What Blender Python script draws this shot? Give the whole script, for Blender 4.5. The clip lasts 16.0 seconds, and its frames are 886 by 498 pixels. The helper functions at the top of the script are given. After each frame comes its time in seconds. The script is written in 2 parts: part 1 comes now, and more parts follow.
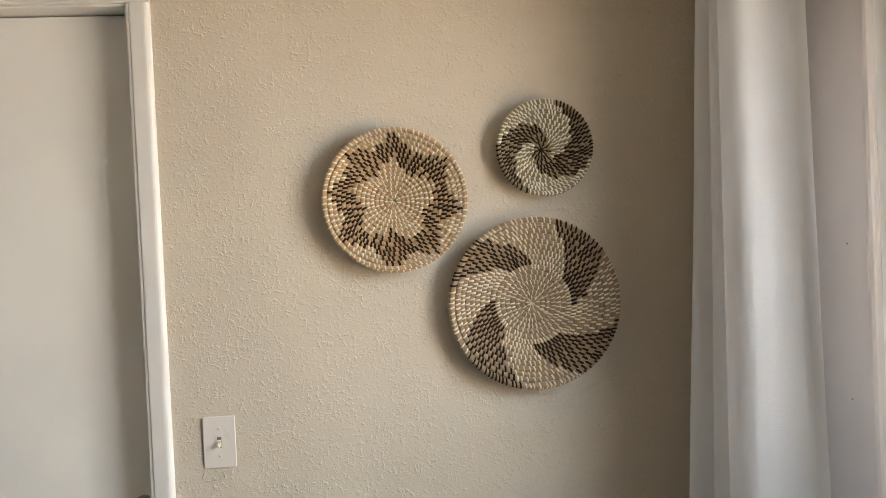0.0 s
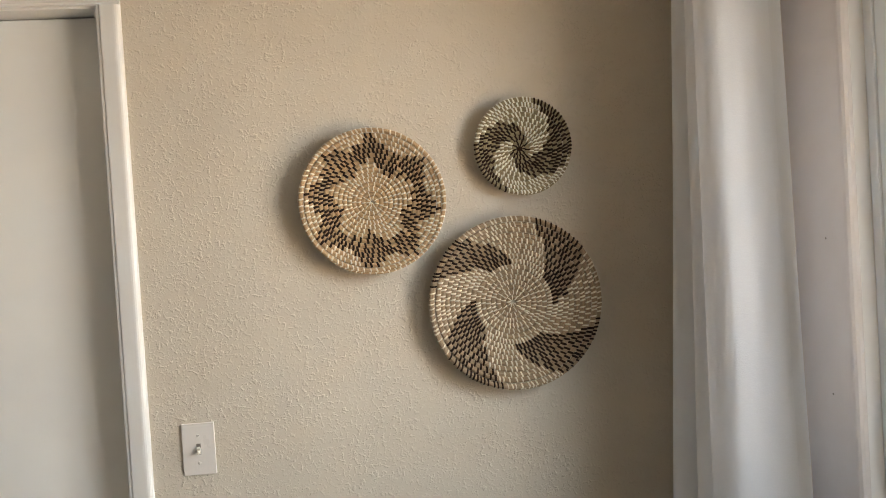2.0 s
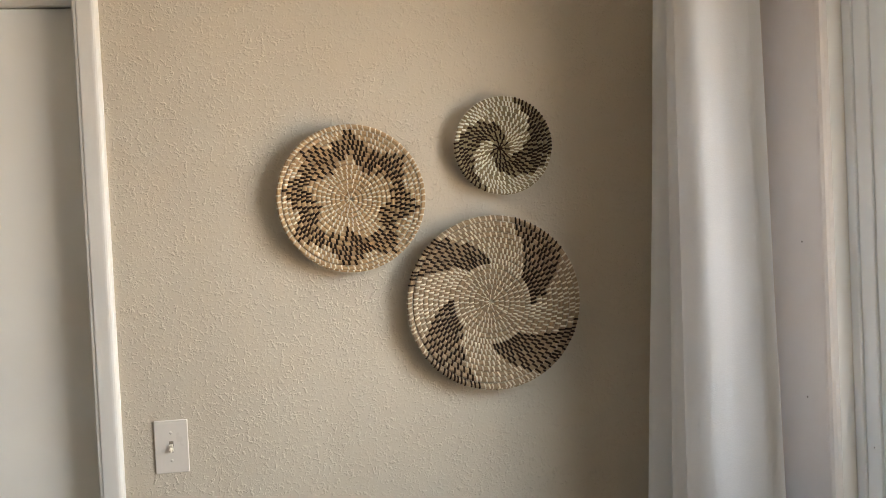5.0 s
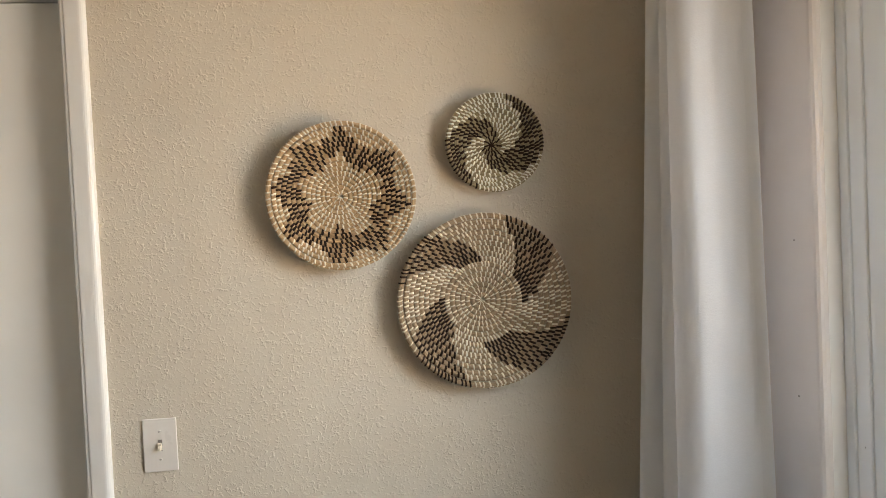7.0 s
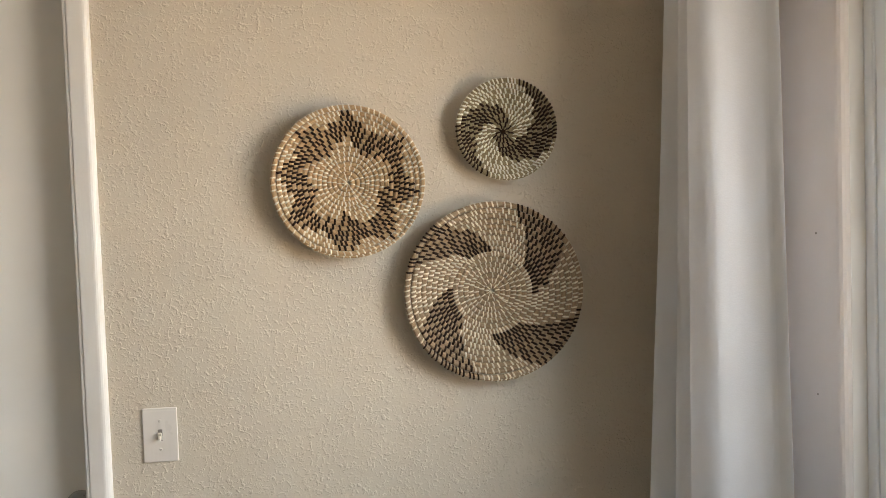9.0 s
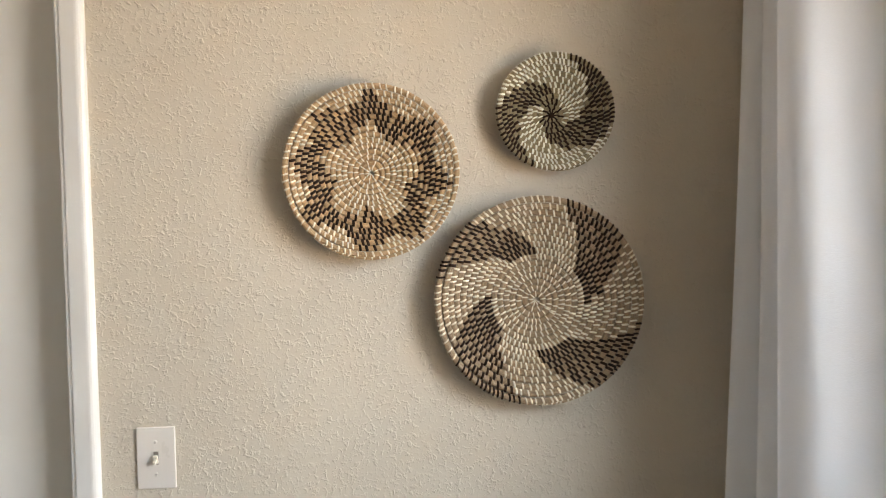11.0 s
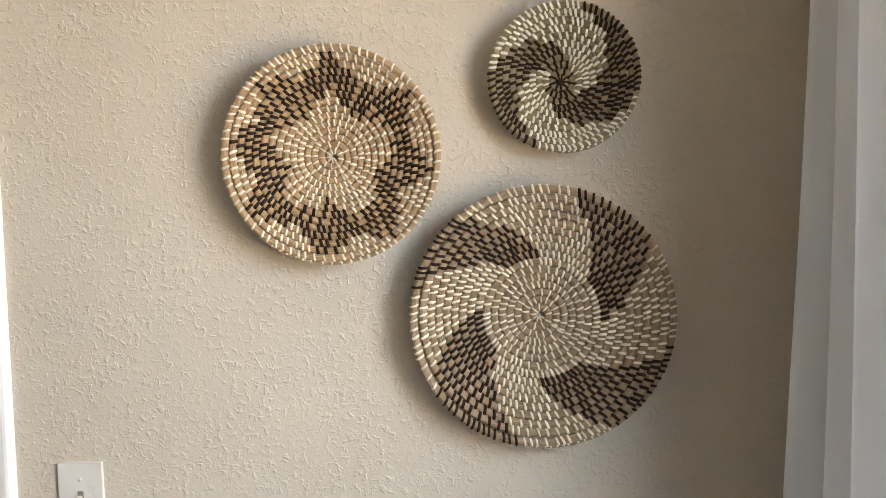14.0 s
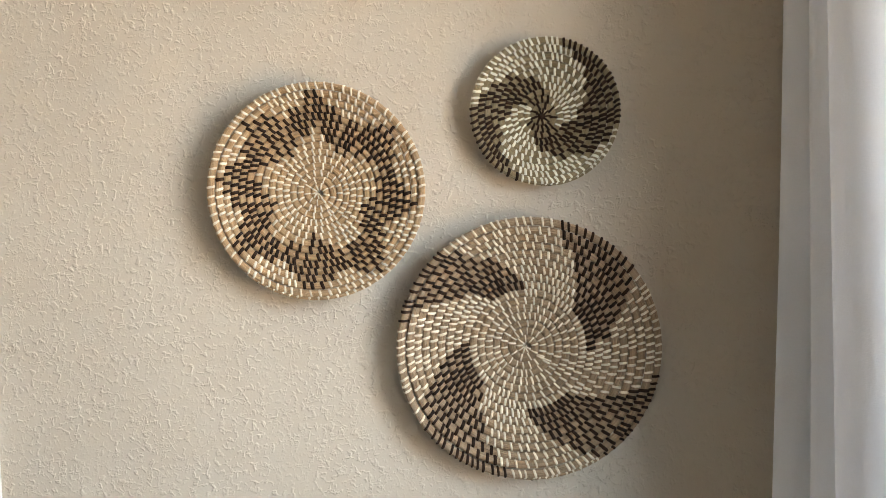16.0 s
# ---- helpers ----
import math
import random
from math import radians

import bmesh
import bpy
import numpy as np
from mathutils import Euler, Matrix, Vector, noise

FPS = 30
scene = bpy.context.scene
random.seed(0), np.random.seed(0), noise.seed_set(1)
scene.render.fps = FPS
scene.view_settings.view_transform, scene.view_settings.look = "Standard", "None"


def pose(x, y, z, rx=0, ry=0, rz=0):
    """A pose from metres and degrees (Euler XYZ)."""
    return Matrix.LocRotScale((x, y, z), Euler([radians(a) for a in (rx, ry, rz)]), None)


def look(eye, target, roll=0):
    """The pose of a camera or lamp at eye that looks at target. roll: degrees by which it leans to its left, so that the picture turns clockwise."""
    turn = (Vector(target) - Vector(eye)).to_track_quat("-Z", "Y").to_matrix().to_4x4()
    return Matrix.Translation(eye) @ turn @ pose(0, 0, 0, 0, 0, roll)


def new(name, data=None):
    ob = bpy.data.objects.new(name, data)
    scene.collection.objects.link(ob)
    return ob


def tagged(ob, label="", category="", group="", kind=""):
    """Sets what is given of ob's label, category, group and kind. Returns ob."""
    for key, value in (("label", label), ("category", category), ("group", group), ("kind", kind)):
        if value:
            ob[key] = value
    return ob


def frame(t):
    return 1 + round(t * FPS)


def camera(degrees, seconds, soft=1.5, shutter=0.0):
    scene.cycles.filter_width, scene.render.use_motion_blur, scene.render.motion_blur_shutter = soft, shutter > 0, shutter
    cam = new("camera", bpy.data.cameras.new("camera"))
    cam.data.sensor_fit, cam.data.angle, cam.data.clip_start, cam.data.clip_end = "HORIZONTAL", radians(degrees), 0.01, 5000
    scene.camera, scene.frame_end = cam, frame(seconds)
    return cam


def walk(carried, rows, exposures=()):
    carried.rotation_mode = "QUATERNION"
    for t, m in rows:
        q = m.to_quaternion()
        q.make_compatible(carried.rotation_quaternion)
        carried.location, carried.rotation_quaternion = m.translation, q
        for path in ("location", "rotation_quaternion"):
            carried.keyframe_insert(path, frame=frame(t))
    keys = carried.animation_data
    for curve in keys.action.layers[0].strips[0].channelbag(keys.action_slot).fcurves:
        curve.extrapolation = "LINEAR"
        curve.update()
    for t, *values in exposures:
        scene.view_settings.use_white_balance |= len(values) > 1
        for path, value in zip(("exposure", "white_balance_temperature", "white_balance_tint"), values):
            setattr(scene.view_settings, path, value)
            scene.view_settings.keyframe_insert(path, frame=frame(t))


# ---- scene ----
cam = camera(58.3, 16.0, soft=0.85, shutter=0.5)
PATH = [
    (0, (0.347, -1.795, 1.547), (0.535, 0.196, 1.505), -2.6),
    (0.5, (0.357, -1.79, 1.563), (0.546, 0.2, 1.5), -3.0),
    (1, (0.359, -1.784, 1.57), (0.558, 0.204, 1.497), -3.2),
    (1.5, (0.355, -1.785, 1.555), (0.575, 0.202, 1.499), -3.4),
    (2, (0.368, -1.782, 1.55), (0.586, 0.206, 1.503), -3.5),
    (2.5, (0.38, -1.788, 1.55), (0.607, 0.199, 1.507), -3.5),
    (3, (0.377, -1.782, 1.571), (0.624, 0.202, 1.504), -3.4),
    (3.5, (0.381, -1.788, 1.564), (0.631, 0.196, 1.507), -3.3),
    (4, (0.377, -1.786, 1.544), (0.635, 0.196, 1.503), -2.9),
    (6.5, (0.383, -1.762, 1.548), (0.646, 0.22, 1.486), -2.6),
    (7, (0.393, -1.765, 1.551), (0.661, 0.216, 1.489), -2.6),
    (7.5, (0.391, -1.761, 1.56), (0.662, 0.22, 1.485), -2.3),
    (8, (0.384, -1.758, 1.549), (0.654, 0.222, 1.48), -2.1),
    (8.5, (0.391, -1.736, 1.549), (0.65, 0.245, 1.461), -1.9),
    (8.7, (0.386, -1.728, 1.548), (0.649, 0.253, 1.461), -1.9),
    (10.8, (0.47, -1.546, 1.521), (0.581, 0.45, 1.47), -1.7),
    (11, (0.449, -1.492, 1.521), (0.572, 0.503, 1.463), -1.4),
    (11.5, (0.539, -1.278, 1.504), (0.515, 0.722, 1.484), -0.6),
    (12, (0.585, -1.148, 1.531), (0.531, 0.849, 1.436), -0.3),
    (12.5, (0.568, -1.174, 1.54), (0.503, 0.821, 1.41), -0.3),
    (13, (0.588, -1.185, 1.545), (0.519, 0.809, 1.41), -0.6),
    (13.5, (0.598, -1.195, 1.549), (0.547, 0.8, 1.417), -1.1),
    (14, (0.594, -1.201, 1.55), (0.555, 0.795, 1.433), -1.4),
    (14.5, (0.591, -1.199, 1.559), (0.564, 0.798, 1.447), -1.7),
    (15, (0.604, -1.208, 1.549), (0.565, 0.79, 1.478), -1.9),
    (15.5, (0.606, -1.216, 1.55), (0.575, 0.784, 1.499), -2.1),
    (16, (0.603, -1.211, 1.559), (0.588, 0.788, 1.51), -2.3),
]
EXPOSURES = [(0.0, -0.16, 6600, 10), (4.0, -0.22, 6650, 10), (8.5, -0.22, 6700, 10), (12.0, 0.11, 6250, 10), (16.0, 0.12, 6150, 9)]
walk(cam, [(t, look(eye, target, roll)) for t, eye, target, roll in PATH], EXPOSURES)

# ---- world and light ----
world = bpy.data.worlds.new("sky")
scene.world = world
world.use_nodes = True
wn = world.node_tree
sky = wn.nodes.new("ShaderNodeTexSky")
sky.sky_type = "NISHITA"
sky.sun_disc = False
sky.sun_elevation, sky.sun_rotation = radians(48), radians(250)
wn.nodes["Background"].inputs["Strength"].default_value = 0.12
wn.links.new(sky.outputs[0], wn.nodes["Background"].inputs["Color"])

sun = new("sun", bpy.data.lights.new("sun", "SUN"))
sun.data.energy, sun.data.angle, sun.data.color = 3.0, radians(0.5), (1.0, 0.95, 0.86)
sun.matrix_world = look((-3, 1.5, 5), (0, 0, 0))


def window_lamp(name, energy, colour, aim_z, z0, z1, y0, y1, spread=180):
    """An area lamp added outside the window, standing in for daylight through its opening."""
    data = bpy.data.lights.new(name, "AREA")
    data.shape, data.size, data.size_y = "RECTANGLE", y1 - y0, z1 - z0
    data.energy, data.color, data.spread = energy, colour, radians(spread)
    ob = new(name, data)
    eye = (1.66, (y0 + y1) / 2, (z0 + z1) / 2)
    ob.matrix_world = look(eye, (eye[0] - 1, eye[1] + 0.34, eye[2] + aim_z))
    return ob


# Cool lamp aims down for skylight, warm one up for ground bounce; both added.
window_lamp("sky_stand_in_lamp", 20.5, (0.712, 0.87, 1.0), -0.72, 1.45, 2.1, -1.68, -0.66, 122)
window_lamp("ground_glow_stand_in_lamp", 12, (1.0, 0.70, 0.38), 0.75, 1.0, 1.45, -1.68, -0.66, 122)


# ---- materials ----
def srgb(r, g, b):
    return tuple(((c / 255) / 12.92 if c / 255 <= 0.04045 else ((c / 255 + 0.055) / 1.055) ** 2.4) for c in (r, g, b))


class Nodes:
    """Short way to wire a node material."""

    def __init__(self, name, roughness=0.6, metallic=0.0):
        self.mat = bpy.data.materials.new(name)
        self.mat.use_nodes = True
        self.t = self.mat.node_tree
        self.bsdf = self.t.nodes["Principled BSDF"]
        self.bsdf.inputs["Roughness"].default_value = roughness
        self.bsdf.inputs["Metallic"].default_value = metallic

    def put(self, kind, **sockets):
        n = self.t.nodes.new(kind)
        for k, v in sockets.items():
            self.feed(n, k.replace("_", " "), v)
        return n

    def feed(self, n, key, v):
        sock = n.inputs[int(key)] if key.isdigit() else n.inputs[key]
        if isinstance(v, bpy.types.NodeSocket):
            self.t.links.new(v, sock)
        else:
            sock.default_value = v

    def math(self, op, a, b=0.0, clamp=False):
        n = self.t.nodes.new("ShaderNodeMath")
        n.operation, n.use_clamp = op, clamp
        self.feed(n, "0", a)
        self.feed(n, "1", b)
        return n.outputs[0]

    def ramp(self, v, lo, hi, a=0.0, b=1.0):
        n = self.t.nodes.new("ShaderNodeMapRange")
        n.interpolation_type = "SMOOTHSTEP"
        for k, x in (("Value", v), ("From Min", lo), ("From Max", hi), ("To Min", a), ("To Max", b)):
            self.feed(n, k, x)
        return n.outputs[0]

    def coords(self, kind="Object", scale=(1, 1, 1)):
        m = self.t.nodes.new("ShaderNodeMapping")
        m.inputs["Scale"].default_value = scale
        if kind == "World":
            g = self.t.nodes.new("ShaderNodeNewGeometry").outputs["Position"]
        else:
            g = self.t.nodes.new("ShaderNodeTexCoord").outputs[kind]
        self.t.links.new(g, m.inputs["Vector"])
        return m.outputs[0]

    def noise(self, vec, scale, detail=2.0, rough=0.5, distortion=0.0):
        n = self.put("ShaderNodeTexNoise", Vector=vec, Scale=scale, Detail=detail, Roughness=rough, Distortion=distortion)
        return n.outputs["Fac"]

    def mix(self, fac, a, b):
        n = self.t.nodes.new("ShaderNodeMix")
        n.data_type = "RGBA"
        for k, v in ((0, fac), (6, a), (7, b)):
            if isinstance(v, bpy.types.NodeSocket):
                self.t.links.new(v, n.inputs[k])
            else:
                n.inputs[k].default_value = v if k == 0 else (*v[:3], 1)
        return n.outputs[2]

    def colour(self, c):
        if isinstance(c, bpy.types.NodeSocket):
            self.t.links.new(c, self.bsdf.inputs["Base Color"])
        else:
            self.bsdf.inputs["Base Color"].default_value = (*c, 1)

    def bump(self, height, distance, strength=1.0):
        b = self.put("ShaderNodeBump", Height=height, Distance=distance, Strength=strength)
        self.t.links.new(b.outputs[0], self.bsdf.inputs["Normal"])

    def gloss(self, v):
        self.feed(self.bsdf, "Roughness", v)


def plaster(name, base, relief):
    """Painted drywall with a hand-trowelled texture of short curled ridges."""
    m = Nodes(name, 0.62)
    p = m.coords("World")
    patch = m.ramp(m.noise(p, 13, 2.0, 0.6), 0.34, 0.58, 0.25, 1.0)
    bits = m.math("MULTIPLY", m.ramp(m.noise(p, 108, 2.5, 0.5, 0.5), 0.49, 0.70), patch)
    n2 = m.noise(p, 62, 2.0, 0.5, 1.0)
    curls = m.ramp(m.math("ABSOLUTE", m.math("SUBTRACT", n2, 0.58)), 0.0, 0.07, 1.0, 0.0)
    mask = m.ramp(m.noise(p, 30, 3.0, 0.6), 0.44, 0.62)
    h = m.math("ADD", bits, m.math("MULTIPLY", m.math("MULTIPLY", curls, mask), 0.35))
    h = m.math("ADD", h, m.math("MULTIPLY", m.noise(p, 260, 2.0), 0.22))
    h = m.math("ADD", h, m.math("MULTIPLY", m.noise(p, 5, 2.0), 2.5))
    m.bump(h, relief)
    stain = m.ramp(m.noise(p, 2.2, 4.0, 0.6), 0.3, 0.75)
    darker = tuple(c * 0.93 for c in base)
    c = m.mix(stain, darker, base)
    c = m.mix(m.ramp(m.noise(p, 420, 2.0), 0.35, 0.7, 0.0, 0.12), c, tuple(c2 * 0.8 for c2 in base))
    m.colour(c)
    m.gloss(m.ramp(m.noise(p, 30, 3.0), 0.3, 0.7, 0.5, 0.68))
    return m.mat


def paint(name, base, rough=0.4, wave=0.0004):
    """Brushed semi-gloss paint on wood, faintly uneven, with scuffs."""
    m = Nodes(name, rough)
    p = m.coords("World", (1, 1, 0.12))
    q = m.coords("World")
    m.bump(m.math("ADD", m.noise(p, 160, 3.0), m.math("MULTIPLY", m.noise(q, 14, 2.0), 1.5)), wave)
    c = m.mix(m.ramp(m.noise(q, 3.0, 4.0, 0.6), 0.3, 0.75), tuple(v * 0.94 for v in base), base)
    c = m.mix(m.ramp(m.noise(q, 90, 4.0, 0.7), 0.66, 0.8, 0.0, 0.25), c, tuple(v * 0.7 for v in base))
    m.colour(c)
    m.gloss(m.ramp(m.noise(q, 25, 3.0), 0.3, 0.7, rough - 0.08, rough + 0.1))
    return m.mat


def cloth(name, base, thinness):
    m = Nodes(name, 0.9)
    p = m.coords("World", (900, 900, 260))
    q = m.coords("World", (260, 260, 900))
    weave = m.math("ADD", m.noise(p, 1.0, 1.0), m.noise(q, 1.0, 1.0))
    m.bump(m.math("ADD", weave, m.math("MULTIPLY", m.noise(m.coords("World", (1, 1, 0.15)), 22, 2.0), 6.0)), 0.00025)
    big = m.noise(m.coords("World", (1, 1, 0.3)), 9, 3.0)
    c = m.mix(m.ramp(big, 0.3, 0.7), tuple(v * 0.93 for v in base), base)
    m.colour(m.mix(m.ramp(weave, 0.75, 1.25, 0.0, 0.12), c, tuple(v * 0.75 for v in base)))
    m.bsdf.inputs["Sheen Weight"].default_value = 0.2
    # thin cloth lets part of the daylight through
    thin = m.put("ShaderNodeBsdfTranslucent", Color=(*base, 1))
    both = m.t.nodes.new("ShaderNodeMixShader")
    both.inputs[0].default_value = thinness
    m.t.links.new(m.bsdf.outputs[0], both.inputs[1])
    m.t.links.new(thin.outputs[0], both.inputs[2])
    m.t.links.new(both.outputs[0], m.t.nodes["Material Output"].inputs["Surface"])
    return m.mat


def straw(name, pale, deep):
    """Bundled dry grass: fine strands that run along the coil (u is metres along it, v runs round it)."""
    m = Nodes(name, 0.7)
    strands = m.noise(m.coords("UV", (14, 34, 1)), 1.0, 3.0, 0.65)
    fine = m.noise(m.coords("UV", (30, 90, 1)), 1.0, 2.0, 0.6)
    tone = m.noise(m.coords("UV", (55, 1.2, 1)), 1.0, 3.0, 0.6)
    c = m.mix(m.ramp(strands, 0.3, 0.72), deep, pale)
    c = m.mix(m.ramp(tone, 0.35, 0.7, 0.0, 0.55), c, tuple(v * 0.62 for v in pale))
    c = m.mix(m.ramp(fine, 0.62, 0.8, 0.0, 0.5), c, tuple(min(1, v * 1.35) for v in pale))
    m.colour(c)
    m.bump(m.math("ADD", strands, m.math("MULTIPLY", fine, 0.6)), 0.0022)
    m.gloss(m.ramp(strands, 0.3, 0.7, 0.55, 0.8))
    return m.mat


def strip(name, base, spread, rough):
    """A flat stitching strip; each one a little different."""
    m = Nodes(name, rough)
    rnd = m.put("ShaderNodeObjectInfo").outputs["Random"]
    isl = m.put("ShaderNodeNewGeometry").outputs["Random Per Island"]
    r = m.math("FRACT", m.math("ADD", rnd, isl))
    c = m.mix(r, tuple(v * (1 - spread) for v in base), tuple(min(1, v * (1 + spread)) for v in base))
    p = m.coords("World")
    m.colour(m.mix(m.ramp(m.noise(p, 240, 2.0), 0.4, 0.75, 0.0, 0.4), c, tuple(v * 0.6 for v in base)))
    m.bump(m.noise(p, 700, 2.0), 0.0004)
    m.bsdf.inputs["Specular IOR Level"].default_value = 0.25
    return m.mat


def metal(name, base, rough):
    m = Nodes(name, rough, 1.0)
    p = m.coords("World")
    m.colour(m.mix(m.ramp(m.noise(p, 60, 3.0), 0.3, 0.7), tuple(v * 0.8 for v in base), base))
    m.gloss(m.ramp(m.noise(p, 200, 2.0), 0.3, 0.7, rough - 0.08, rough + 0.1))
    return m.mat


def carpet(name, base):
    m = Nodes(name, 0.95)
    p = m.coords("World")
    n = m.noise(p, 240, 3.0, 0.7)
    m.colour(m.mix(n, tuple(v * 0.6 for v in base), base))
    m.bump(n, 0.006)
    return m.mat


WALL = (0.62, 0.54, 0.435)
M_WALL = plaster("textured_wall_paint", WALL, 0.0011)
M_WALL_FAR = plaster("far_wall_paint", (0.80, 0.79, 0.77), 0.0009)
M_CEIL = plaster("ceiling_paint", (0.84, 0.83, 0.80), 0.002)
M_TRIM = paint("white_trim_paint", (0.80, 0.765, 0.72), 0.42, 0.00015)
M_DOOR = paint("white_door_paint", (0.90, 0.86, 0.80), 0.45, 0.00012)
M_BOARD = paint("window_board_paint", (0.67, 0.605, 0.56), 0.5, 0.0003)
M_VINYL = paint("window_vinyl", (0.84, 0.86, 0.88), 0.4, 0.0002)
M_CURTAIN = cloth("white_curtain_cloth", (0.88, 0.885, 0.915), 0.26)
M_HEM = cloth("doubled_curtain_cloth", (0.85, 0.855, 0.885), 0.14)
M_CARPET = carpet("beige_carpet", (0.52, 0.49, 0.44))
M_PLATE = paint("almond_plastic", (0.72, 0.66, 0.60), 0.35, 0.0001)
M_TOGGLE = paint("ivory_plastic", (0.76, 0.69, 0.58), 0.3, 0.0001)
# Dark tones paint the shade in slots and holes; the first also colours the speck.
M_SHADE_AND_SPECK = paint("slot_shade_and_speck", (0.05, 0.045, 0.04), 0.8, 0.0001)
M_RECESS_SHADE = paint("recess_shade_tone", (0.22, 0.19, 0.16), 0.6, 0.0001)
M_SCREW = paint("painted_screw", (0.66, 0.60, 0.54), 0.4, 0.0001)
M_NICKEL = metal("brushed_nickel", (0.42, 0.41, 0.38), 0.35)
M_GROUND = carpet("pale_gravel", (0.34, 0.31, 0.27))
M_GLASS = Nodes("window_glass", 0.0)
M_GLASS.bsdf.inputs["Transmission Weight"].default_value = 1.0
M_GLASS = M_GLASS.mat


# ---- mesh helpers ----
def link_mesh(name, bm, material, parent=None, label="", smooth=False):
    me = bpy.data.meshes.new(name)
    bmesh.ops.recalc_face_normals(bm, faces=bm.faces)
    bm.to_mesh(me)
    bm.free()
    me.materials.append(material)
    if smooth:
        me.polygons.foreach_set("use_smooth", [True] * len(me.polygons))
    ob = new(name, me)
    if parent:
        ob.parent = parent
    if label:
        tagged(ob, label)
    return ob


def part(name, bm, material, parent, label="", smooth=False):
    return link_mesh(name, bm, material, parent, label, smooth)


def box(bm, x0, y0, z0, x1, y1, z1, bevel=0.0, segments=2):
    r = bmesh.ops.create_cube(bm, size=1.0)
    vs = r["verts"]
    bmesh.ops.scale(bm, vec=(x1 - x0, y1 - y0, z1 - z0), verts=vs)
    bmesh.ops.translate(bm, vec=((x0 + x1) / 2, (y0 + y1) / 2, (z0 + z1) / 2), verts=vs)
    if bevel:
        es = list({e for v in vs for e in v.link_edges})
        bmesh.ops.bevel(bm, geom=es, offset=bevel, segments=segments, affect="EDGES", profile=0.5)
    return bm


def boxes(*rows, bevel=0.0):
    bm = bmesh.new()
    for r in rows:
        box(bm, *r, bevel=bevel)
    return bm


def prism(outline, place, length):
    """A profile in (a, b), swept along c from 0 to length; place maps (a, b, c) to the world."""
    bm = bmesh.new()
    low = [bm.verts.new(place(a, b, 0.0)) for a, b in outline]
    top = [bm.verts.new(place(a, b, length)) for a, b in outline]
    n = len(outline)
    for i in range(n):
        bm.faces.new((low[i], low[(i + 1) % n], top[(i + 1) % n], top[i]))
    bm.faces.new(low)
    bm.faces.new(top)
    return bm


def lathe(profile, steps=40):
    """Turn (radius, height) pairs round the local z axis."""
    bm = bmesh.new()
    rings = []
    for r, h in profile:
        if r < 1e-6:
            rings.append([bm.verts.new((0, 0, h))])
        else:
            rings.append([bm.verts.new((r * math.cos(2 * math.pi * k / steps), r * math.sin(2 * math.pi * k / steps), h)) for k in range(steps)])
    for a, b in zip(rings, rings[1:]):
        for k in range(steps):
            j = (k + 1) % steps
            if len(a) == 1 and len(b) == 1:
                continue
            if len(a) == 1:
                bm.faces.new((a[0], b[k], b[j]))
            elif len(b) == 1:
                bm.faces.new((a[k], a[j], b[0]))
            else:
                bm.faces.new((a[k], a[j], b[j], b[k]))
    return bm


# ---- the room ----
CEIL = 2.44
X_W, X_E, Y_S = -2.3, 1.268, -4.2          # west wall, east (window) wall, wall behind
DOOR_X0, DOOR_X1, DOOR_H = -0.930, -0.1555, 2.070
WIN_Y0, WIN_Y1, WIN_Z0, WIN_Z1 = -1.66, -0.444, 0.97, 2.12

wall = link_mesh("wall_north", boxes(
    (X_W - 0.12, 0.0, 0.0, DOOR_X0 - 0.012, 0.12, CEIL),
    (DOOR_X0 - 0.012, 0.0, DOOR_H + 0.012, DOOR_X1 + 0.012, 0.12, CEIL),
    (DOOR_X1 + 0.012, 0.0, 0.0, X_E + 0.16, 0.12, CEIL)), M_WALL)
tagged(wall, "cream painted wall with trowelled plaster texture", "wall", kind="structure")
wall = link_mesh("wall_east", boxes(
    (X_E, WIN_Y1 + 0.004, 0.0, X_E + 0.16, -0.001, CEIL),
    (X_E, Y_S, 0.0, X_E + 0.16, WIN_Y0, CEIL),
    (X_E, WIN_Y0, 0.0, X_E + 0.16, WIN_Y1 + 0.004, WIN_Z0),
    (X_E, WIN_Y0, WIN_Z1, X_E + 0.16, WIN_Y1 + 0.004, CEIL)), M_WALL_FAR)
tagged(wall, "cream painted wall with the window opening", "wall", kind="structure")
wall = link_mesh("wall_west", boxes((X_W - 0.12, Y_S, 0.0, X_W, -0.001, CEIL)), M_WALL_FAR)
tagged(wall, "plain cream painted side wall", "wall", kind="structure")
wall = link_mesh("wall_south", boxes((X_W - 0.12, Y_S - 0.12, 0.0, X_E + 0.16, Y_S - 0.001, CEIL)), M_WALL_FAR)
tagged(wall, "plain cream painted wall behind", "wall", kind="structure")
floor = link_mesh("floor", boxes((X_W - 0.12, Y_S - 0.12, -0.1, X_E + 0.16, 0.9, 0.0)), M_CARPET)
tagged(floor, "beige carpeted floor", "floor", kind="structure")
ceiling = link_mesh("ceiling", boxes((X_W - 0.12, Y_S - 0.12, CEIL + 0.001, X_E + 0.16, 0.9, CEIL + 0.1)), M_CEIL)
tagged(ceiling, "off-white painted ceiling", "ceiling", kind="structure")
closet = link_mesh("wall_closet", boxes(
    (-1.3, 0.78, 0.0, 0.2, 0.88, CEIL), (-1.3, 0.121, 0.0, -1.2, 0.78, CEIL), (0.1, 0.121, 0.0, 0.2, 0.78, CEIL)), M_WALL_FAR)
tagged(closet, "plain walls of the closet behind the door", "wall", kind="structure")

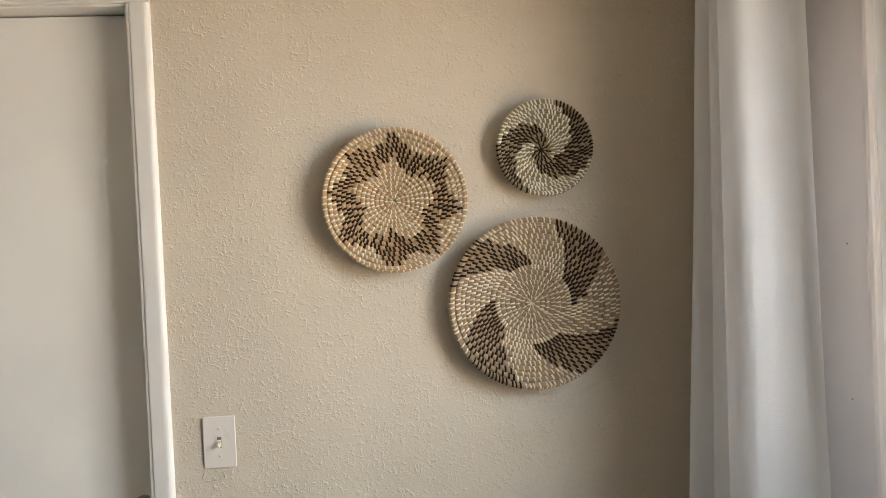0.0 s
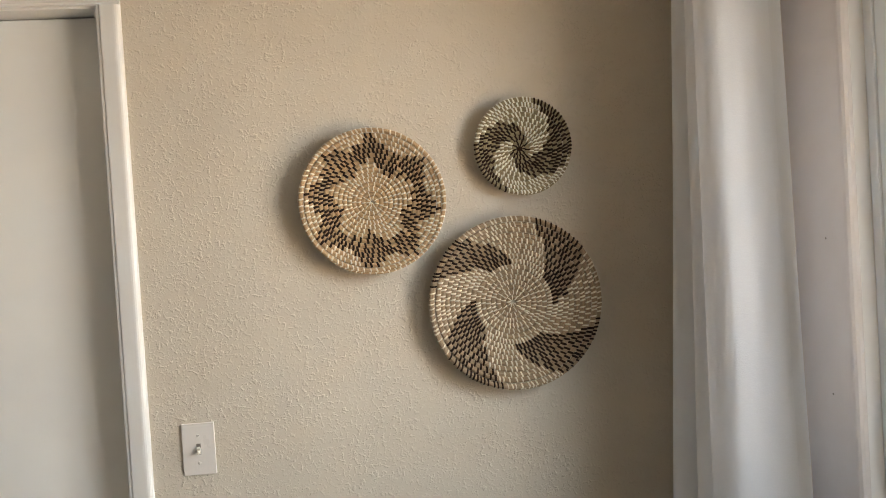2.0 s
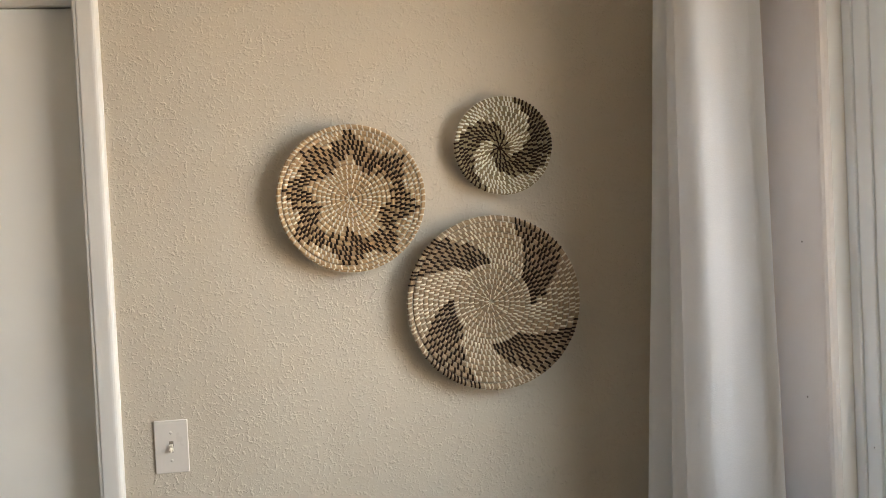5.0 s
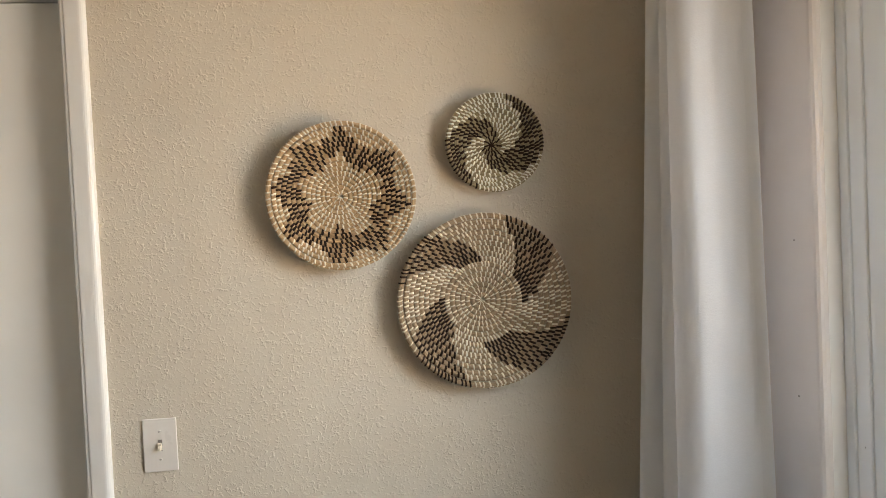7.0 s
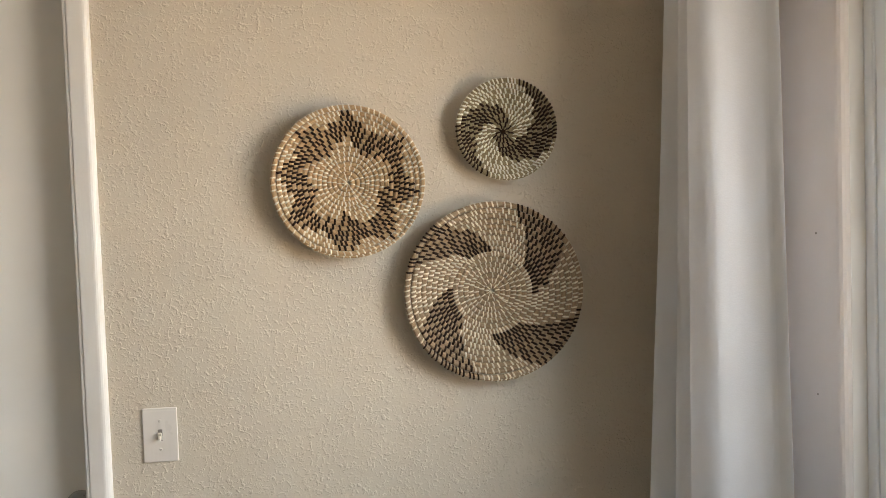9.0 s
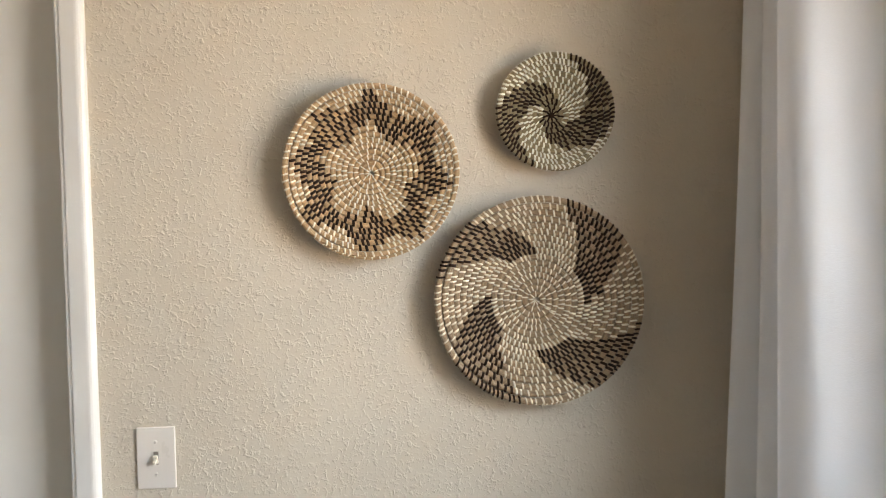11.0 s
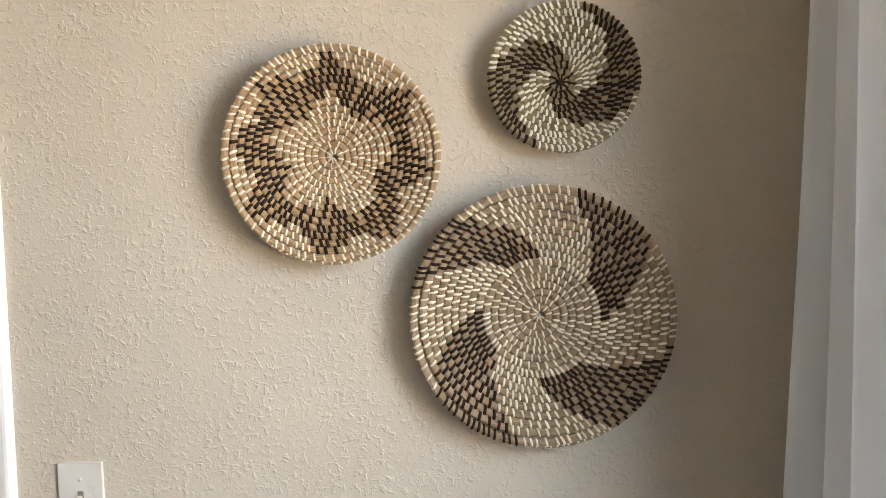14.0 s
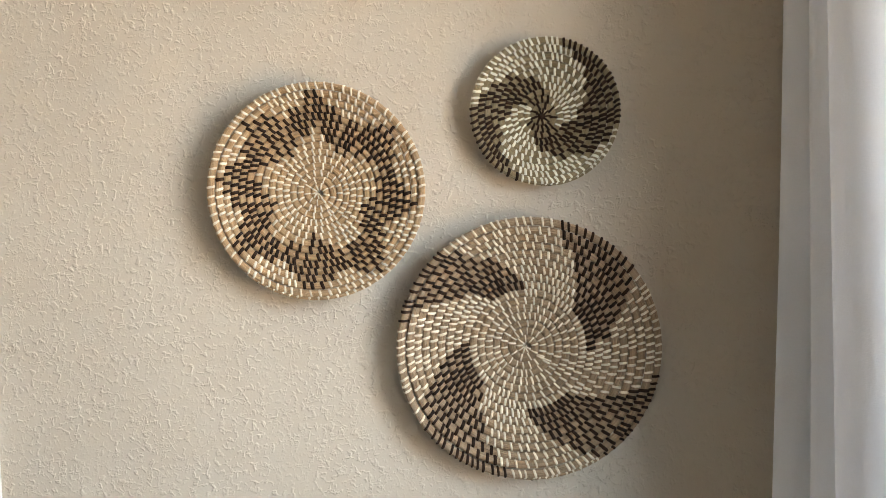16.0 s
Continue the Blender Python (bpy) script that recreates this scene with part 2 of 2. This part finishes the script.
# ground outside the window
g = bmesh.new()
bmesh.ops.create_grid(g, x_segments=2, y_segments=2, size=400)
bmesh.ops.translate(g, vec=(0, 0, -0.35), verts=g.verts)
tagged(link_mesh("ground", g, M_GROUND), "pale dry gravel ground outside the window", "ground", kind="structure")

# ---- closet door and its trim ----
# casing profile: a = away from the opening, b = out of the wall
CASING = [(0.000, 0.000), (0.000, 0.0100), (0.0012, 0.0116), (0.0045, 0.0120), (0.0060, 0.0118), (0.0070, 0.0135),
          (0.0090, 0.0148), (0.0115, 0.0152), (0.0360, 0.0172), (0.0400, 0.0170), (0.0440, 0.0155), (0.0470, 0.0128), (0.0485, 0.0100),
          (0.0492, 0.0060), (0.0492, 0.000)]
IN = -0.150
trim = link_mesh("trim", prism(CASING, lambda a, b, c: (IN + a, -b, c), 2.074), M_TRIM)
tagged(trim, "white painted moulded door casing upright", "door trim", kind="structure")
trim = link_mesh("trim", prism(CASING, lambda a, b, c: (DOOR_X0 - 0.006 - a, -b, c), 2.074), M_TRIM)
tagged(trim, "white painted moulded door casing upright", "door trim", kind="structure")
trim = link_mesh("trim", prism(CASING, lambda a, b, c: (DOOR_X0 - 0.0552 + c, -b, 2.0745 + a), IN + 0.0492 - DOOR_X0 + 0.0552), M_TRIM)
tagged(trim, "white painted moulded casing over the door", "door trim", kind="structure")
jamb = link_mesh("door_jamb", boxes(
    (DOOR_X1, -0.0005, 0.0, DOOR_X1 + 0.0115, 0.119, DOOR_H - 0.001), (DOOR_X0 - 0.0115, -0.0005, 0.0, DOOR_X0, 0.119, DOOR_H - 0.001),
    (DOOR_X0 - 0.0115, -0.0005, DOOR_H, DOOR_X1 + 0.0115, 0.119, DOOR_H + 0.0115)), M_TRIM)
tagged(jamb, "white painted door jamb lining", "door jamb", kind="structure")

door = new("closet_door")
tagged(door, "closed white painted flush closet door with a round pull", "door")
door.location = (-0.55, 0.080, 0.006)
bm = bmesh.new()
box(bm, DOOR_X0 + 0.002 + 0.55, -0.018, 0.0, DOOR_X1 - 0.002 + 0.55, 0.018, 2.061, bevel=0.002)
part("door_panel", bm, M_DOOR, door)
PULL = Matrix.Translation((-0.186 + 0.55, -0.0181, 0.9425)) @ Matrix.Rotation(radians(90), 4, "X")
pull = part("pull", lathe([(0.0, 0.0008), (0.020, 0.0008), (0.0225, 0.0015), (0.0245, 0.0042), (0.027, 0.0052), (0.0300, 0.0040), (0.0315, 0.0006), (0.0315, 0.0)], 48),
            M_NICKEL, door, "round brushed nickel flush pull", True)
pull.matrix_basis = PULL

# ---- window ----
board = link_mesh("window_board", prism(
    [(-0.235, 0.0), (-0.235, 0.016), (-0.238, 0.018), (-0.430, 0.018), (-0.436, 0.0168), (-0.441, 0.0135), (-0.4435, 0.008), (-0.444, 0.0)],
    lambda a, b, c: (X_E - b, a, c), 2.30), M_BOARD)
tagged(board, "flat painted casing board beside the window with small nail holes", "window trim", kind="structure")
# The board is not drilled; dark plugs on its face paint each hole's shade.
for hz in (1.491, 1.195):
    hole = bmesh.new()
    bmesh.ops.create_cone(hole, cap_ends=True, segments=10, radius1=0.0022, radius2=0.0016, depth=0.0012)
    ob = part("nail_hole_shade", hole, M_RECESS_SHADE, board)
    ob.matrix_basis = Matrix.Translation((X_E - 0.0183, -0.371, hz)) @ Matrix.Rotation(radians(90), 4, "Y")

window = new("window_1")
tagged(window, "white framed window in a painted reveal", "window", kind="structure")
# jamb lining: near-edge round, flat return, then the stepped vinyl frame
part("window_lining", prism([(-0.0005, -0.0005), (0.0275, -0.0005), (0.0275, 0.03), (-0.0005, 0.03)],
                            lambda a, b, c: (X_E + a, WIN_Y1 + b, WIN_Z0 + c), WIN_Z1 - WIN_Z0), M_TRIM, window)
FRAME = [(0.028, 0.02), (0.028, -0.0195), (0.0295, -0.0220), (0.0330, -0.0228), (0.0330, -0.0225), (0.110, -0.0225), (0.110, 0.02)]
part("window_frame", prism(FRAME, lambda a, b, c: (X_E + a, WIN_Y1 + b, WIN_Z0 + c), WIN_Z1 - WIN_Z0), M_VINYL, window)
SASH = [(0.0335, -0.0226), (0.0335, -0.0560), (0.0350, -0.0590), (0.0385, -0.0600), (0.0390, -0.1160), (0.0405, -0.1180), (0.100, -0.1185), (0.100, -0.0226)]
sash = part("sash", prism(SASH, lambda a, b, c: (X_E + a, WIN_Y1 + b, WIN_Z0 + c), WIN_Z1 - WIN_Z0), M_VINYL, window)
part("sash", boxes((X_E + 0.040, WIN_Y0 + 0.05, WIN_Z0 + 0.002, X_E + 0.098, WIN_Y1 - 0.119, WIN_Z0 + 0.066), bevel=0.003), M_VINYL, window)
part("window_frame", boxes((X_E + 0.05, WIN_Y0, WIN_Z0, X_E + 0.15, WIN_Y0 + 0.05, WIN_Z1)), M_VINYL, window)
part("window_frame", boxes((X_E + 0.05, WIN_Y0 + 0.05, WIN_Z1 - 0.05, X_E + 0.15, WIN_Y1 - 0.062, WIN_Z1)), M_VINYL, window)
speck = bmesh.new()
bmesh.ops.create_cone(speck, cap_ends=True, segments=8, radius1=0.0014, radius2=0.001, depth=0.001)
ob = part("speck", speck, M_SHADE_AND_SPECK, sash)
ob.matrix_basis = Matrix.Translation((X_E + 0.0333, WIN_Y1 - 0.043, 1.124)) @ Matrix.Rotation(radians(90), 4, "Y")
pane = part("pane", boxes((X_E + 0.128, WIN_Y0 + 0.05, WIN_Z0 + 0.004, X_E + 0.132, WIN_Y1 - 0.004, WIN_Z1 - 0.05)), M_GLASS, window)
pane.visible_shadow = False


# ---- curtain ----
def spline(points, per=10):
    out = []
    n = len(points)
    for i in range(n - 1):
        p = [Vector(points[max(0, min(n - 1, i + k))]) for k in (-1, 0, 1, 2)]
        for s in range(per):
            t = s / per
            out.append(0.5 * ((2 * p[1]) + (p[2] - p[0]) * t + (2 * p[0] - 5 * p[1] + 4 * p[2] - p[3]) * t * t + (3 * p[1] - p[0] - 3 * p[2] + p[3]) * t ** 3))
    out.append(Vector(points[-1]))
    return out


CURTAIN_PLAN = [(1.190, -0.060), (1.130, -0.075), (1.066, -0.100), (1.056, -0.128), (1.085, -0.152), (1.135, -0.172), (1.122, -0.192),
                (1.066, -0.206), (1.051, -0.230), (1.072, -0.258), (1.130, -0.280), (1.110, -0.302), (1.042, -0.316), (1.024, -0.334),
                (1.0245, -0.354), (1.031, -0.375), (1.045, -0.393), (1.064, -0.407), (1.084, -0.421), (1.103, -0.438), (1.117, -0.459), (1.126, -0.480)]


def curtain_cloth(first, last, thick, taper):
    """Gathered cloth between two shares of its width: a folded line in plan that opens a little towards the floor."""
    line = spline(CURTAIN_PLAN, 8)
    n = len(line)
    lo, hi = int(first * (n - 1)), int(last * (n - 1))
    front, back = [], []
    for i in range(lo, hi + 1):
        d = (line[min(n - 1, i + 1)] - line[max(0, i - 1)]).normalized()
        off = Vector((-d.y, d.x)) * thick * min(1.0, (hi - i + taper) / 12, (i - lo + taper) / 12)
        front.append((line[i] - off * 0.5, i / (n - 1)))
        back.append((line[i] + off * 0.5, i / (n - 1)))
    loop = front + back[::-1]
    rows = 44
    z0, z1 = 0.003, CEIL - 0.001
    bm = bmesh.new()
    grid = []
    for j in range(rows + 1):
        z = z0 + (z1 - z0) * j / rows
        row = []
        for p, f in loop:
            dz = z - 1.49
            x = p.x + dz * float(np.interp(f, (0.0, 0.2, 0.4, 0.6, 1.0), (0.052, 0.050, 0.022, 0.016, 0.0)))
            y = p.y + dz * (0.031 * f ** 2)
            x += 0.003 * noise.noise(Vector((f * 9, z * 1.6, 3.0)))
            y += 0.002 * noise.noise(Vector((f * 7, z * 1.3, 8.0)))
            row.append(bm.verts.new((min(x, 1.236), min(y, -0.02), z)))
        grid.append(row)
    m = len(loop)
    for j in range(rows):
        for i in range(m):
            k = (i + 1) % m
            bm.faces.new((grid[j][i], grid[j][k], grid[j + 1][k], grid[j + 1][i]))
    return bm


curtain = link_mesh("curtain", curtain_cloth(0.0, 0.985, 0.0014, 1), M_CURTAIN, smooth=True)
tagged(curtain, "white cloth curtain gathered in soft folds beside the window", "curtain")
part("hem", curtain_cloth(0.940, 1.0, 0.0026, 0.6), M_HEM, curtain, "doubled cloth side hem")

# ---- light switch ----
switch = new("light_switch")
switch.location = (0.0, 0.0, 1.105)
tagged(switch, "almond plastic toggle light switch on the textured wall", "light switch")
bm = bmesh.new()
box(bm, -0.035, -0.0052, -0.057, 0.035, 0.0, 0.057)
bmesh.ops.bevel(bm, geom=[e for e in bm.edges if max(v.co.y for v in e.verts) < -0.001 or abs(e.verts[0].co.y - e.verts[1].co.y) > 0.003],
                offset=0.0022, segments=3, affect="EDGES", profile=0.6)
part("cover_plate", bm, M_PLATE, switch)
# The opening is not cut; a dark plate paints the shade inside it.
part("toggle_slot_shade", boxes((-0.0046, -0.0056, -0.0122, 0.0046, -0.0050, 0.0122)), M_RECESS_SHADE, switch)
bm = boxes((-0.0042, -0.0105, -0.0095, 0.0042, -0.0050, 0.0085), bevel=0.0015)
box(bm, -0.0027, -0.0205, -0.0030, 0.0027, -0.0050, 0.0030, bevel=0.0012)
tog = part("toggle", bm, M_TOGGLE, switch, "ivory toggle lever pointing down")
tog.matrix_basis = Matrix.Translation((0, -0.003, 0.0)) @ Matrix.Rotation(radians(24), 4, "X") @ Matrix.Translation((0, 0.003, 0.0))
for sz in (0.0302, -0.0302):
    s = part("screw", lathe([(0.0, 0.0008), (0.0022, 0.0008), (0.0031, 0.0004), (0.0034, 0.0)], 16), M_SCREW, switch, "", True)
    s.matrix_basis = Matrix.Translation((0, -0.0053, sz)) @ Matrix.Rotation(radians(90), 4, "X")
    # The groove is a raised sliver in the colour of its shade.
    sl = part("screw_slot_shade", boxes((-0.0024, -0.0065, sz - 0.00025, 0.0024, -0.0059, sz + 0.00025)), M_SHADE_AND_SPECK, switch)


# ---- woven baskets ----
def basket(centre, radius, pitch, end_angle, dark, step, grass, pale, black, label, seed, depth=0.044):
    """A shallow coiled dish on the wall: one long grass coil, sewn with strips across it.
    dark(ring share, angle in degrees) tells where the strips are black."""
    rnd = random.Random(seed)
    thing = new("woven_basket")
    thing.location = (centre[0], 0.0, centre[1])
    tagged(thing, label, "wall basket", "woven baskets on the wall")
    turns = radius / pitch
    half_w, half_h = pitch * 0.52, pitch * 0.44

    def lift(r):
        return half_h + 0.0008 + depth * (r / radius) ** 1.9

    def spine(s):
        """Place on the coil's middle line after s turns, clockwise towards its end."""
        a = radians(end_angle) + 2 * math.pi * (turns - s)
        r = pitch * s
        wob = 1 + 0.006 * noise.noise(Vector((s * 2.3, seed, 0.5)))
        r *= wob
        return r, a

    def fasten(s):
        """The coil thins out over its last part turn, so that the rim closes."""
        return min(1.0, (turns - s) / 0.42 + 0.12)

    def point(s, out, up, along=0.0):
        r, a = spine(s)
        slope = 1.9 * depth / radius * (max(r, 1e-4) / radius) ** 0.9
        k = 1 / math.hypot(1, slope)
        rr = r + k * (out - up * slope)
        yy = -(lift(r) + k * (up + out * slope))
        a2 = a - along / max(rr, 0.004)
        return (rr * math.cos(a2), yy, rr * math.sin(a2))

    # the coil
    sides = 10
    cuts = int(turns * 76)
    verts, uvs = [], []
    length = 0.0
    for i in range(cuts + 1):
        s = 0.28 + (turns - 0.28) * i / cuts
        ease = min(1.0, fasten(s), s / 0.5 + 0.3)
        length += 2 * math.pi * pitch * s * (turns - 0.28) / cuts
        fat = ease * (1 + 0.05 * noise.noise(Vector((s * 11, seed * 3.1, 2.0))))
        for k in range(sides):
            b = 2 * math.pi * k / sides
            verts.append(point(s, half_w * fat * math.cos(b) - (1 - ease) * half_w * 1.1, half_h * fat * math.sin(b)))
            uvs.append((length, k / sides))
    faces, loops = [], []
    for i in range(cuts):
        for k in range(sides):
            j = (k + 1) % sides
            faces.append((i * sides + k, i * sides + j, (i + 1) * sides + j, (i + 1) * sides + k))
            v1 = (k + 1) / sides
            loops += [uvs[i * sides + k], (uvs[i * sides][0], v1), (uvs[(i + 1) * sides][0], v1), uvs[(i + 1) * sides + k]]
    me = bpy.data.meshes.new("coil")
    me.from_pydata(verts, [], faces)
    layer = me.uv_layers.new(name="along")
    layer.data.foreach_set("uv", np.array(loops, dtype=np.float32).ravel())
    me.polygons.foreach_set("use_smooth", [True] * len(me.polygons))
    me.materials.append(grass)
    coil = new("coil", me)
    coil.parent = thing

    # the strips: an arched band over the coil, along local x, with local z away from the wall
    def band_mesh(name, width, material, start=0.13):
        arcs = 6
        w = width / 2
        vs, fs = [], []
        for k in range(arcs + 1):
            b = math.pi * (start + (0.87 - start) * k / arcs)
            for dy, lifted in ((-w, 0.0), (-w * 0.55, 0.0011), (w * 0.55, 0.0011), (w, 0.0)):
                vs.append(((half_w + lifted) * 1.04 * math.cos(b), dy, (half_h + lifted) * 1.02 * math.sin(b)))
        for k in range(arcs):
            for q in range(3):
                fs.append((k * 4 + q, k * 4 + q + 1, k * 4 + q + 5, k * 4 + q + 4))
        m2 = bpy.data.meshes.new(name)
        m2.from_pydata(vs, [], fs)
        m2.polygons.foreach_set("use_smooth", [True] * len(m2.polygons))
        m2.materials.append(material)
        return m2

    light_me = band_mesh("pale_stitch", 0.0037 if dark is swirl else 0.0036, pale)
    dark_me = band_mesh("dark_stitch", 0.0046 if dark is swirl else 0.0047, black)
    rims = (band_mesh("pale_rim_stitch", 0.0034, pale, -0.16), band_mesh("dark_rim_stitch", 0.0040, black, -0.16))
    stitches = []
    # each strip follows one of the turn inside it, a little further on; a wide gap takes two
    seats = [0.32 + k / 9 for k in range(10)]
    i = 0
    while seats[-1] < turns:
        lo, hi = seats[i], seats[i + 1]
        wanted = step * (0.88 if lo < turns * 0.45 else 1.0)
        if (hi - lo) * 2 * math.pi * pitch * (lo + 1) > 1.42 * wanted:
            seats += [lo + (hi - lo) * 0.10 + 1, lo + (hi - lo) * 0.60 + 1]
        else:
            seats.append(lo + (hi - lo) * rnd.uniform(0.06, 0.26) * min(1.0, lo / turns + 0.2) + 1)
        i += 1
    for k, seat in enumerate(seats[:-1]):
        at = seat + rnd.uniform(-0.06, 0.06) * (seats[k + 1] - seat)
        if at > turns - 0.01:
            break
        r, a = spine(at)
        thin = fasten(at)
        r -= (1 - thin) * half_w * 1.1
        share = r / radius
        is_dark = dark(share, math.degrees(a) % 360)
        slope = 1.9 * depth / radius * share ** 0.9
        k = 1 / math.hypot(1, slope)
        rad_v = Vector((math.cos(a), 0, math.sin(a)))
        out = (rad_v * k + Vector((0, -slope * k, 0))).normalized()
        up = (Vector((0, -k, 0)) - rad_v * slope * k).normalized()
        tan = up.cross(out)
        m = Matrix((out, tan, up)).transposed().to_4x4()
        m.translation = Vector((r * math.cos(a), -lift(r), r * math.sin(a)))
        m = m @ Matrix.Rotation(radians(19 * min(1.0, 0.35 + share) + rnd.uniform(-6, 6)), 4, "Z") @ Matrix.Diagonal((thin * (rnd.uniform(1.05, 1.15) if is_dark else rnd.uniform(0.90, 1.02) - 0.12 * max(0.0, 1 - share / 0.6)), 0.56 + 0.44 * min(1, share / 0.5) + rnd.uniform(-0.1, 0.14), (0.3 + 0.7 * thin) * rnd.uniform(0.98, 1.07), 1))
        stitches.append((m, is_dark, at > turns - 1.0))
    # Swirl has a raised black knob; elsewhere a black dot paints the hole's shade.
    centre_dot = part("centre_knot", lathe([(0.0, 0.0022), (0.0030, 0.0018), (0.0055, 0.0002), (0.0062, -0.0030), (0.0055, -0.0060), (0.0, -0.0080)] if swirl is dark else
                                    [(0.0, 0.0), (0.0011, -0.0002), (0.0016, -0.0040), (0.0, -0.0060)], 14), black, thing, "", True)
    centre_dot.matrix_basis = Matrix.Translation((0, -(lift(0.0) + half_h * 0.75), 0)) @ Matrix.Rotation(radians(90), 4, "X")
    stitches.reverse()
    # stray strand ends where the coil was fastened off
    for q in range(5):
        sq = turns - 0.02 - 0.02 * q
        r, a = spine(sq)
        r -= (1 - fasten(sq)) * half_w * 1.1
        tuft = bmesh.new()
        bmesh.ops.create_cone(tuft, cap_ends=True, segments=5, radius1=0.0007, radius2=0.0003, depth=0.010)
        ob = part("loose_strand", tuft, black if q == 0 else grass, thing)
        ob.matrix_basis = (Matrix.Translation(((r + pitch * 0.12) * math.cos(a), -lift(r) - half_h * 0.25, (r + pitch * 0.12) * math.sin(a)))
                           @ Matrix.Rotation(-a + rnd.uniform(-0.5, 0.5), 4, "Y") @ Matrix.Rotation(radians(60 + rnd.uniform(-25, 25)), 4, "X"))
    for m, is_dark, outermost in stitches[:300]:
        ob = new("stitch", rims[is_dark] if outermost else dark_me if is_dark else light_me)
        ob.parent = thing
        ob.matrix_basis = m
    for name, me0, flag in (("inner_pale_stitches", light_me, False), ("inner_dark_stitches", dark_me, True)):
        rest = [m for m, d, _ in stitches[300:] if d == flag]
        if not rest:
            continue
        base = [v.co.copy() for v in me0.vertices]
        quads = [tuple(p.vertices) for p in me0.polygons]
        vs, fs = [], []
        for m in rest:
            o = len(vs)
            vs += [tuple(m @ v) for v in base]
            fs += [tuple(o + q for q in f) for f in quads]
        m3 = bpy.data.meshes.new(name)
        m3.from_pydata(vs, [], fs)
        m3.polygons.foreach_set("use_smooth", [True] * len(m3.polygons))
        m3.materials.append(me0.materials[0])
        ob = new(name, m3)
        ob.parent = thing
        tagged(ob, kind="stuff")
    return thing


def inside(angle, lo, hi):
    return (angle - lo) % 360 < (hi - lo)


def pinwheel(share, angle):
    """Four dark blades that sweep clockwise towards the middle."""
    turn = angle + 78 * (1 - share)
    return any(share > inner and inside(turn, lo, hi) for lo, hi, inner in
               ((131, 167.5, 0.46), (36, 79, 0.46), (-55, -11.5, 0.465), (215, 262.5, 0.435)))


def star(share, angle):
    """A dark star ring: five pale petals inside it, eight dark tips outside."""
    gap = min(abs((angle - c + 180) % 360 - 180) for c in (59, 125, 191, 266, 339)) / 36
    inner = 0.375 + 0.225 * min(1.0, gap) ** 0.75
    tip = min(abs((angle - c + 180) % 360 - 180) for c in (90, 37, 352, 306.5, 267, 216, 171, 131)) / 22.5
    outer = 0.945 - 0.235 * min(1.0, tip) ** 0.8
    return inner < share < outer


def swirl(share, angle):
    """Two dark arms that wind in to a dark middle."""
    if share < 0.2:
        return True
    turn = angle + 162 * (1 - share)
    return inside(turn, -10, 81) or inside(turn, 183, 262)


M_STRAW_A = straw("golden_grass", (0.68, 0.46, 0.25), (0.34, 0.20, 0.095))
M_STRAW_B = straw("grey_brown_grass", (0.52, 0.375, 0.235), (0.23, 0.145, 0.08))
M_STRAW_C = straw("olive_grass", (0.43, 0.345, 0.20), (0.19, 0.14, 0.075))
M_PALE = strip("cream_strip", (0.79, 0.69, 0.54), 0.14, 0.5)
M_WHITE = strip("white_strip", (0.83, 0.79, 0.67), 0.12, 0.45)
M_BLACK = strip("black_brown_strip", (0.024, 0.0105, 0.0050), 0.4, 0.75)

basket((0.409, 1.622), 0.1615, 0.0104, 228, star, 0.0122, M_STRAW_A, M_PALE, M_BLACK,
       "round golden woven grass wall basket with a dark star ring", 3)
basket((0.751, 1.7245), 0.1112, 0.0101, 265, swirl, 0.0100, M_STRAW_C, M_WHITE, M_BLACK,
       "small round woven wall basket with black and white swirl", 5, 0.038)
basket((0.713, 1.3768), 0.1957, 0.01186, 262, pinwheel, 0.0116, M_STRAW_B, M_PALE, M_BLACK,
       "large round woven wall basket with four dark pinwheel blades", 7)
